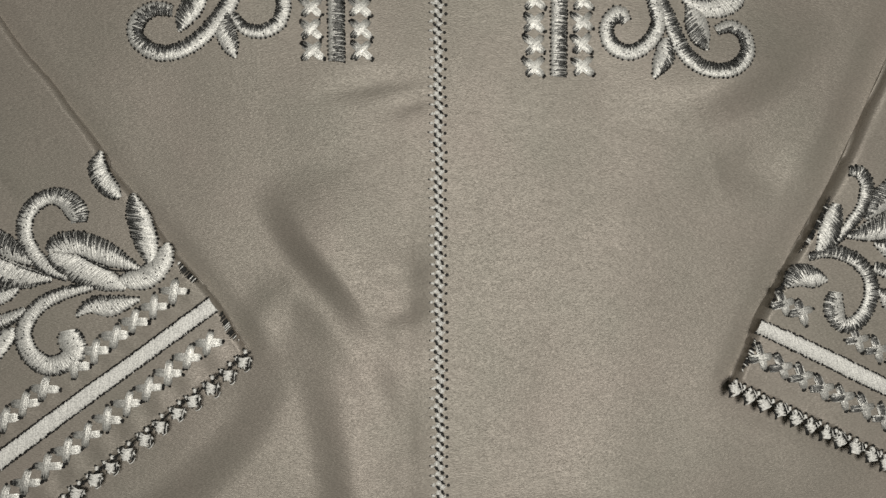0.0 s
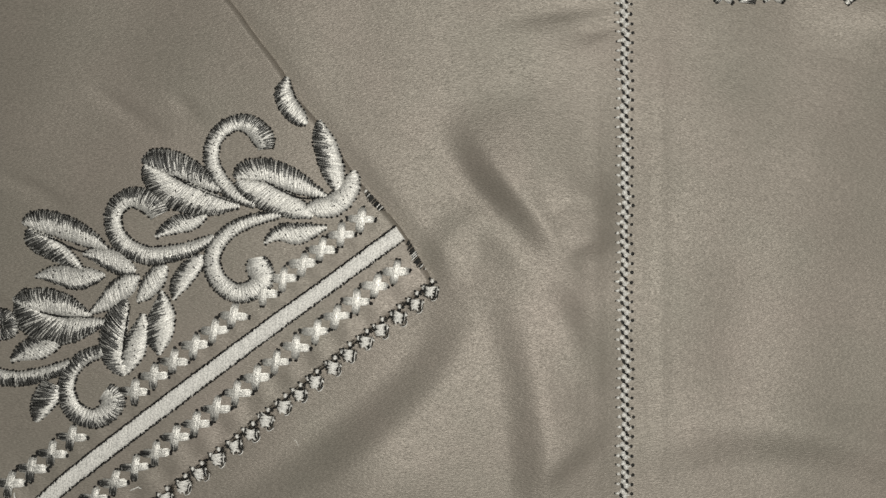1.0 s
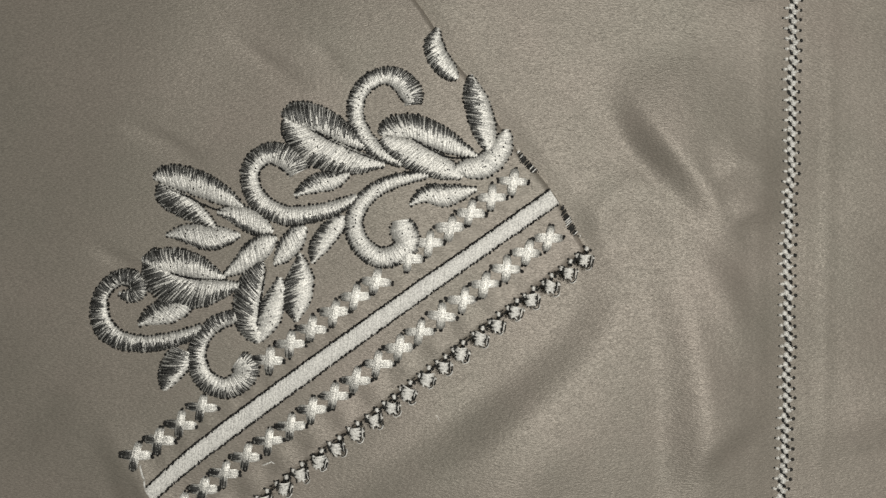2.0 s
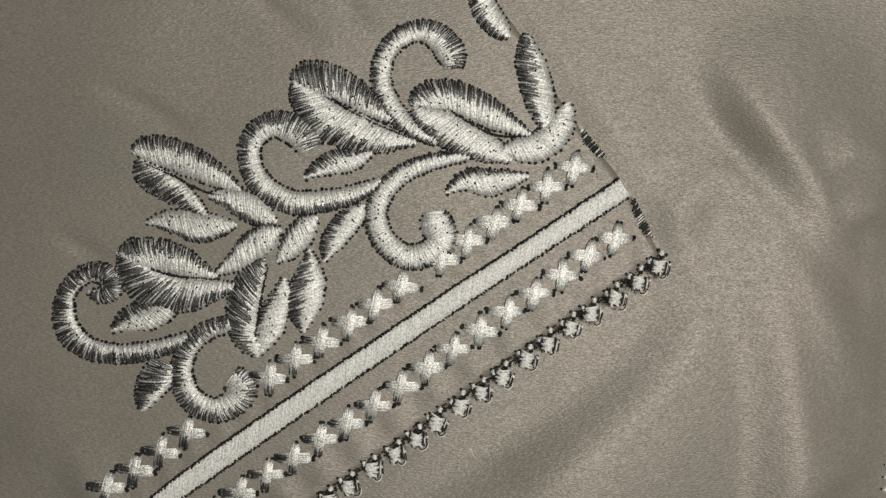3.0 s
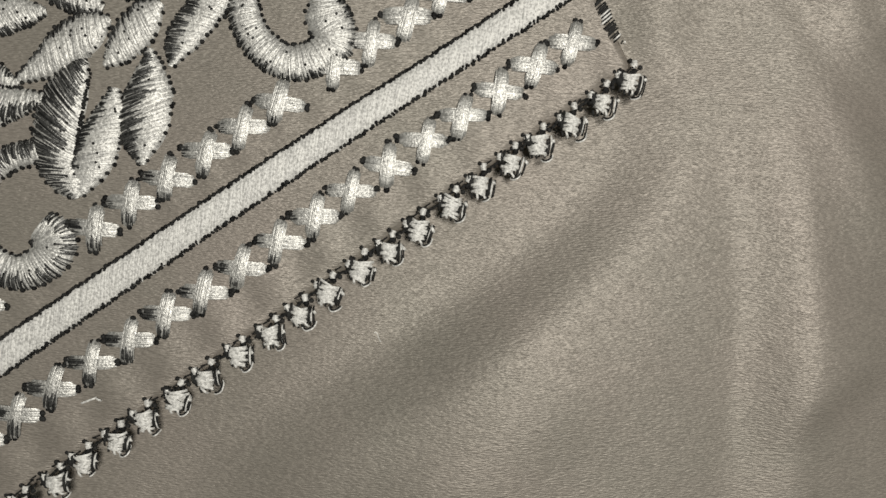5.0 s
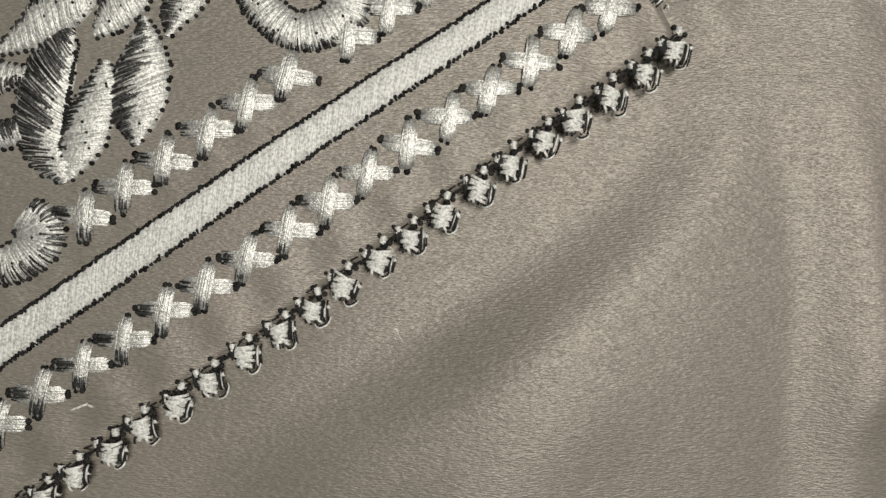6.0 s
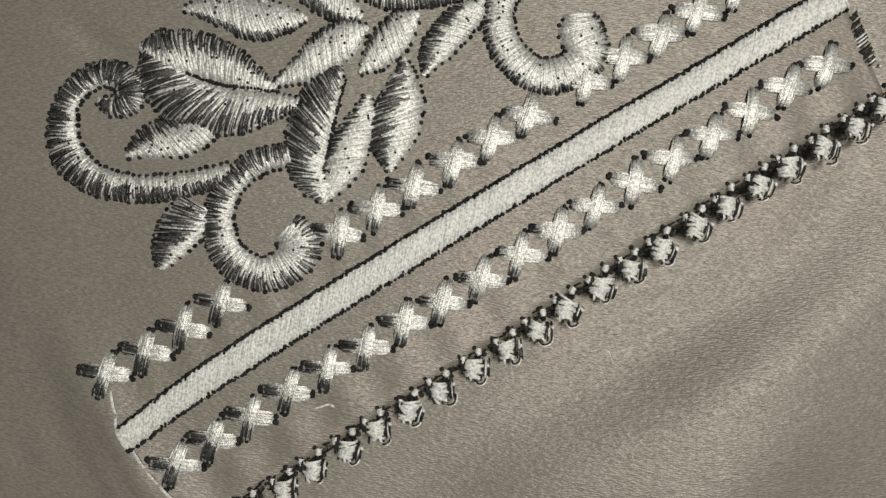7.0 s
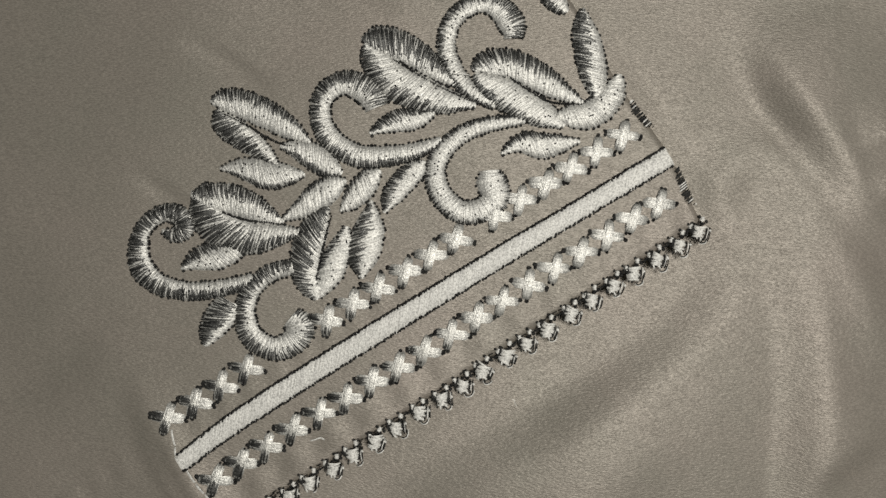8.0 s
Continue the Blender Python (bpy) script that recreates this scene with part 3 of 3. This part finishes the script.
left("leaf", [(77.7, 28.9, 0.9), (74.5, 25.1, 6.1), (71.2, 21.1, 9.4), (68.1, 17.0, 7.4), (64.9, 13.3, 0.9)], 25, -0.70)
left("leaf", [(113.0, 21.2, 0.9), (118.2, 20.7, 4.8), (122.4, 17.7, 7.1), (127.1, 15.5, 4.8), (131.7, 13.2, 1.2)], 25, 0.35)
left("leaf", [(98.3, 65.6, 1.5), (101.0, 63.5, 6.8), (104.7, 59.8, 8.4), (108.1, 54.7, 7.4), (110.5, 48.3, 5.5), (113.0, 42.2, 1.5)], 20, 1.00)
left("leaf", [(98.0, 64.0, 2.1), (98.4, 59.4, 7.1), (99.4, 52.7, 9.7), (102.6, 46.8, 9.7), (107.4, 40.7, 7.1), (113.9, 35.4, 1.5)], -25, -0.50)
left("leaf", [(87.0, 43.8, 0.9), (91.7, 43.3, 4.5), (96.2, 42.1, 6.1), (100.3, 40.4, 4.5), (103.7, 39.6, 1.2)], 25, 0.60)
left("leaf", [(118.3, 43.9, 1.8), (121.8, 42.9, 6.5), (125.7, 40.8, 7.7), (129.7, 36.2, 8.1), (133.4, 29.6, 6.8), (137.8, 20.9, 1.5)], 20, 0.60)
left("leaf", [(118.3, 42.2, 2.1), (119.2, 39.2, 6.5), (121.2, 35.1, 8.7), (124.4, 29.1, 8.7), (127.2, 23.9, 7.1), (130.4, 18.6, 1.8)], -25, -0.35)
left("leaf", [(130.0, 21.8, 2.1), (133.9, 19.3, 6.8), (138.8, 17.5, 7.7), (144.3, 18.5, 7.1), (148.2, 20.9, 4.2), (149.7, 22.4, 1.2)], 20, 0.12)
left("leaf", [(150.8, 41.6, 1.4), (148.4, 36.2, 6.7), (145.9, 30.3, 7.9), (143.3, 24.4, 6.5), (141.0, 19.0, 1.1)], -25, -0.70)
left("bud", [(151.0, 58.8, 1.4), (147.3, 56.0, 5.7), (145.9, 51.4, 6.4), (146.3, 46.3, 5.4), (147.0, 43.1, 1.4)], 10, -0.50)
vein([(43.8, 46.9, 0.34), (47.1, 42.7, 0.40), (51.6, 38.9, 0.36), (55.4, 35.9, 0.25)])
vein([(103.6, 55.3, 0.34), (105.4, 50.0, 0.45), (108.7, 44.1, 0.40), (113.8, 36.3, 0.25)])
vein([(124.8, 38.1, 0.34), (127.1, 32.1, 0.42), (130.4, 26.2, 0.40), (137.3, 20.6, 0.25)])
vein([(55.8, 20.2, 0.36), (59.6, 24.1, 0.40), (63.7, 28.1, 0.36), (67.3, 31.4, 0.25)])
vein([(57.8, 67.9, 0.30), (61.2, 62.3, 0.36), (65.2, 54.9, 0.34), (70.7, 49.3, 0.22)])
# second sleeve
right("scroll", [(5.6, 58.5, 3.0), (9.1, 59.7, 4.5), (13.2, 56.2, 4.5), (14.5, 48.7, 4.1), (12.7, 39.9, 3.7), (11.0, 34.0, 2.2)], 0, 0.90)
right("leaf", [(6.6, 46.6, 3.0), (7.8, 41.0, 7.4), (8.0, 34.9, 7.6), (7.4, 29.3, 2.6)], -25, 0.70)
right("scroll", [(5.4, 26.4, 2.2), (11.3, 31.4, 4.1), (20.0, 32.5, 4.8), (27.0, 29.1, 4.8), (30.2, 21.8, 4.8), (29.1, 14.1, 5.2), (24.7, 10.7, 4.8), (20.1, 14.2, 7.1), (18.4, 19.7, 4.5)], 0, 0.90)
right("leaf", [(2.3, 14.3, 2.2), (5.2, 19.2, 7.8), (9.8, 21.3, 6.5), (14.0, 22.0, 1.1)], 20, 0.60)
right("leaf", [(17.4, 46.5, 1.5), (19.5, 53.6, 7.8), (22.3, 60.4, 8.6), (25.3, 68.2, 3.7)], 25, 0.60)
right("leaf", [(14.3, 38.5, 1.1), (20.0, 43.5, 6.5), (26.1, 49.1, 9.0), (34.1, 55.3, 3.7)], -25, 0.70)
right("leaf", [(23.6, 40.3, 1.5), (29.8, 40.7, 7.0), (38.1, 41.3, 6.1)], 20, 0.50)
right("scroll", [(26.8, 33.0, 3.7), (33.8, 34.1, 4.5), (39.8, 37.3, 4.5)], 0, 0.80)
right("leaf", [(31.3, 26.6, 1.5), (36.7, 25.0, 7.0), (43.4, 24.3, 3.7)], 20, 0.60)
# chest
chest("scroll", [(3.4, 110.7, 3.7), (-2.1, 111.5, 4.8), (-7.5, 108.2, 5.2), (-8.7, 102.2, 5.2), (-3.6, 97.3, 5.2), (3.7, 96.9, 5.2), (11.2, 100.5, 5.2), (17.7, 106.9, 5.6), (22.1, 113.2, 5.6), (24.6, 120.8, 5.2)], 0, 0.70)
chest("leaf", [(21.0, 109.8, 3.0), (20.6, 104.8, 7.0), (22.4, 99.7, 5.7), (24.0, 94.8, 1.1)], 25, 0.60)
chest("scroll", [(23.2, 109.1, 3.0), (27.2, 104.5, 4.1), (33.1, 103.7, 4.5), (38.3, 106.7, 4.8), (40.2, 113.1, 4.8), (38.5, 118.8, 4.5)], 0, 0.60)
chest("leaf", [(5.5, 103.9, 1.1), (7.1, 108.6, 6.1), (10.8, 113.3, 7.4), (14.5, 118.9, 3.7)], -25, 0.90)
chest("leaf", [(16.3, 115.1, 2.2), (13.0, 118.9, 6.1), (9.9, 122.7, 3.7)], 20, 0.60)
chest("scroll", [(155.5, 105.9, 3.7), (153.3, 109.0, 5.6), (149.0, 105.2, 4.8), (149.9, 98.7, 5.2), (156.0, 95.2, 5.2), (162.6, 98.2, 5.2), (166.7, 105.1, 5.2), (165.7, 112.4, 5.2), (163.3, 120.1, 4.5)], 0, 0.40)
chest("scroll", [(168.1, 114.3, 3.0), (170.6, 106.2, 4.8), (174.8, 94.6, 5.2), (181.6, 88.4, 5.2), (190.1, 88.3, 5.2), (195.4, 93.7, 4.8), (195.2, 100.6, 4.8), (190.7, 103.7, 4.5), (185.9, 102.2, 3.3)], 0, 0.80)
chest("leaf", [(169.2, 99.7, 2.6), (168.3, 94.7, 7.0), (166.2, 90.9, 5.7), (164.0, 86.3, 1.1)], -25, 0.50)
chest("leaf", [(182.2, 95.3, 1.1), (180.8, 100.7, 7.0), (179.1, 106.5, 7.4), (177.4, 112.3, 2.6)], 25, 0.70)
chest("leaf", [(175.7, 113.9, 2.6), (182.4, 111.1, 7.8), (190.2, 111.9, 8.2), (196.1, 114.5, 3.0)], 20, 0.40)

# banded rows on the left sleeve
left_band = satin(sleeve_height, [(0.2, -2.0, 4.4), (14, -0.9, 4.9), (30, -0.6, 5.3), (60, -0.7, 5.3), (95, -1.2, 5.2), (125, -2.0, 5.0), (149.3, -2.6, 5.2)], -42, 0.0, 0.20, 0.6, 4, 0.08, 0.0)
for p in curve([(1.0, 0.3, 0), (14, 1.7, 0), (30, 2.2, 0), (60, 2.1, 0), (95, 1.5, 0), (125, 0.6, 0), (149.0, 0.1, 0)], 0.45):
    left_band.hole(p[0], p[1] + RND.uniform(-0.15, 0.1), RND.uniform(0.26, 0.46), up=0.3)
for p in curve([(1.0, -4.3, 0), (14, -3.5, 0), (30, -3.4, 0), (60, -3.5, 0), (95, -3.9, 0), (125, -4.6, 0), (149.0, -5.3, 0)], 0.7):
    left_band.hole(p[0], p[1] + RND.uniform(-0.15, 0.15), RND.uniform(0.22, 0.40), up=0.25)
part("band", left_band.mesh("band", [SOFT, BLACK]), sleeve, "raised white satin-stitch band")
# painted shade on the crosses fades out along u
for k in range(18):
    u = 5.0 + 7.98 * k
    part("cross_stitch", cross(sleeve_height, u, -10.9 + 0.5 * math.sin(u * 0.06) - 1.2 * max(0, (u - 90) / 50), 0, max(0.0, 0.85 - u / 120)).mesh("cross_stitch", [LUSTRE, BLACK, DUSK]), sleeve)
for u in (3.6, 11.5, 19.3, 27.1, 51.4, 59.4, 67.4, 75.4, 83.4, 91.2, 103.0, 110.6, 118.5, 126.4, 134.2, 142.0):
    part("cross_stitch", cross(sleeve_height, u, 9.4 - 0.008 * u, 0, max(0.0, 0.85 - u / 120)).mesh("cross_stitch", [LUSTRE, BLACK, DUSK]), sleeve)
for k in range(26):
    u = -21.6 + 6.69 * k
    picot(lambda x, y: sleeve_height(x, y) - 0.45, sleeve, u, float(hem_line(u)) - 0.7)
cord = Yarn(lambda x, y: sleeve_height(x, y) - 0.3)
for u in np.arange(-28, 148, 0.9):
    for v, wide in ((0.9, 0.45), (1.7, 0.26)):
        if RND.random() < (0.9 if v < 1 else 0.5):
            v += float(hem_line(u)) - 0.5 + RND.uniform(-0.25, 0.25)
            cord.arch((u - 0.7, v + RND.uniform(-0.3, 0.3)), (u + 0.7, v + RND.uniform(-0.3, 0.3)), 0.15, wide, mat=1, base=0.05)
part("hem_cord", cord.mesh("hem_cord", [SOFT, BLACK], 1), sleeve, "charcoal cord that links the scallops")
basting = Yarn(sleeve_height)
for a, b in (((3.0, 6.6), (1.6, 2.4)), ((1.5, 2.2), (0.4, 0.2)), ((0.8, -4.2), (0.8, -8.4)), ((0.8, -8.6), (1.2, -12.0)), ((1.2, -12.2), (2.2, -16.6)), ((2.2, -16.8), (2.8, -20.5))):
    basting.arch(a, b, 0.25, 0.5)
part("basting_thread", basting.mesh("basting_thread", [SOFT]), sleeve, "loose white running thread at the end of the band")
basting = Yarn(sleeve_height)
basting.arch((112.2, 45.8), (116.9, 42.6), 0.9, 0.22, base=0.7)
part("loose_thread", basting.mesh("loose_thread", [SOFT]), sleeve)
basting = Yarn(sleeve_height)
for a, b in (((31.0, -15.2), (34.2, -16.0)), ((34.0, -15.8), (34.6, -17.0))):
    basting.arch(a, b, 0.2, 0.35)
part("loose_thread", basting.mesh("loose_thread", [SOFT]), sleeve)

# banded rows on the right sleeve
part("band", satin(right_height, [(-0.4, -2.0, 4.6), (20, -1.6, 5.2), (60, -1.6, 5.2), (104, -1.6, 5.2)], 42, 0.0, 0.25, 0.9, 3, 0.10, 0.0).mesh("band", [SOFT, BLACK]), sleeve_right, "raised white satin-stitch band")
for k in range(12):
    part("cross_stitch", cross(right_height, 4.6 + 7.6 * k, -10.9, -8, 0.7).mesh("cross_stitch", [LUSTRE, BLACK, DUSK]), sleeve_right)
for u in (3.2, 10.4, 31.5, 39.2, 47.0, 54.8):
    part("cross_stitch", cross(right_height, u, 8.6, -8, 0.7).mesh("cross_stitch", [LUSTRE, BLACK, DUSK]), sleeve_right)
for k in range(17):
    picot(right_height, sleeve_right, 0.8 + 5.6 * k, -24.2, -1)

# dark overcasting that shows where the seams gape along the two edges
for ground, owner, spans, side in ((sleeve_height, sleeve, ((6, 15), (-17, -6)), 1), (right_height, sleeve_right, ((26, 48), (6, 18), (-18, -6)), -1)):
    over = Yarn(ground)
    for v0, v1 in spans:
        for v in np.arange(v0, v1, 0.30):
            swell = math.sin(math.pi * (v - v0) / (v1 - v0)) ** 0.6
            if side > 0:
                u0 = 150.0 - 0.6 * (1 - math.cos(v * 0.16)) - 0.9 * float(smoothstep(-8, -24, v))
                a, c = (u0 - 2.0 * swell + RND.uniform(-0.5, 0.3), v), (u0 + 0.4 + RND.uniform(-0.2, 0.2), v + 0.3)
            else:
                u0 = 0.3 + 3.6 * float(smoothstep(0, 70, v)) - 1.0 * math.exp(-((v - 2) / 8) ** 2)
                a, c = (u0 + 1.8 * swell + RND.uniform(-0.5, 0.6), v), (u0 + 0.1 + RND.uniform(-0.2, 0.2), v + 0.3)
            if RND.random() < 0.12:
                continue
            over.arch(a, c, 0.05, 0.3, mat=0 if RND.random() < 0.16 else 1, base=-0.15 if side > 0 else 0.0)
    part("edge_overcasting", over.mesh("edge_overcasting", [SOFT, BLACK]), owner, "charcoal overcasting thread")

# chest bands with a column of cross-stitches on either side
for x0, y0, tilt in ((57.4, 93.4, 0.0), (132.0, 87.6, 0.03)):
    part("band", satin(body_height, [(x0, y0, 5.6), (x0 + tilt * 20, y0 + 20, 5.6), (x0 + tilt * 60, y0 + 60, 5.6)], 0, -0.7, 0.30, 1.0, 5, 0.15).mesh("band", [SILVER, BLACK, DUSK]), front)
    for side in (-8.2, 8.2):
        for k in range(8):
            yy = y0 + 3.4 + 7.5 * k
            part("cross_stitch", cross(body_height, x0 + side + tilt * 7.5 * k, yy, 0).mesh("cross_stitch", [LUSTRE, BLACK, DUSK]), front)


# openwork seam down the middle of the front
def seam_row(y0):
    x0 = 89.6 + 0.017 * y0 + 0.25 * math.sin(y0 * 0.35)
    y = Yarn(body_height)
    j = lambda k=0.18: RND.uniform(-k, k)
    for dx, dy, r in ((-0.75, -0.75, 0.62), (-1.0, -0.2, 0.5), (0.85, 0.85, 0.62), (0.6, 1.3, 0.5), (1.2, 0.5, 0.45), (-0.2, -1.4, 0.4)):
        y.hole(x0 + dx + j(), y0 + dy + j(), r * RND.uniform(0.9, 1.15), up=0.14)
    for dx, dy, r in ((-0.52, 0.8, 0.95), (0.62, -0.7, 0.95), (0.1, 0.1, 0.55), (-1.95, 0.25, 0.54)):
        cx, cy = x0 + dx + j(), y0 + dy + j()
        y.hole(cx, cy, r * RND.uniform(0.9, 1.12), mat=0, up=0.34)
        y.arch((cx - r * 0.9, cy + j(0.25)), (cx + r * 0.9, cy + j(0.25)), 0.15, 0.9 * r, base=0.32, steps=5)
    y.arch((x0 - 1.6, y0 + 0.2 + j()), (x0 - 2.8, y0 + 0.3 + j()), 0.2, 0.6, base=0.25, steps=5)
    y.arch((x0 + 1.2, y0 - 0.4 + j()), (x0 + 2.0, y0 - 0.3 + j()), 0.2, 0.5, base=0.2, steps=5)
    y.hole(x0 - 2.9 + j(), y0 + 0.3 + j(), RND.uniform(0.26, 0.42), up=0.2)
    y.hole(x0 + 2.55 + j(), y0 - 0.2 + j(), RND.uniform(0.55, 0.7), up=0.3)
    return y


for k in range(104):
    part("seam_stitch", seam_row(-155 + 3.15 * k).mesh("seam_stitch", [SOFT, BLACK]), front)

# added body for the unseen lamp: round shade, open below, on its cord
bm = bmesh.new()
bmesh.ops.create_cone(bm, cap_ends=False, segments=48, radius1=0.13, radius2=0.06, depth=0.10)
bmesh.ops.create_circle(bm, cap_ends=True, segments=48, radius=0.06, matrix=Matrix.Translation((0, 0, 0.05)))
bmesh.ops.create_cone(bm, cap_ends=True, segments=10, radius1=0.003, radius2=0.003, depth=0.16, matrix=Matrix.Translation((0, 0, 0.13)))
me = bpy.data.meshes.new("added_pendant_lamp")
bm.to_mesh(me)
bm.free()
me.materials.append(METAL)
lamp_body = tagged(new("added_pendant_lamp", me), "added pendant lamp, out of view, with a pale metal shade over the table", "lamp", kind="structure")
lamp_body.matrix_world = Matrix.Translation((LAMP[0], LAMP[1], LAMP[2] + 0.056))

# a tiny fibre on the cloth
fibre = Yarn(body_height)
s = np.linspace(0, 1, 14)
fx, fy = -18.9 + 1.4 * s, -53.6 - 1.1 * s + 0.5 * np.sin(5 * s)
fibre.strand(np.stack([fx, fy, body_height(fx, fy) + 0.12], -1), 0.13)
tagged(new("lint_fibre", fibre.mesh("lint_fibre", [SOFT])), "tiny curled white lint fibre lying on the tunic front", "lint")
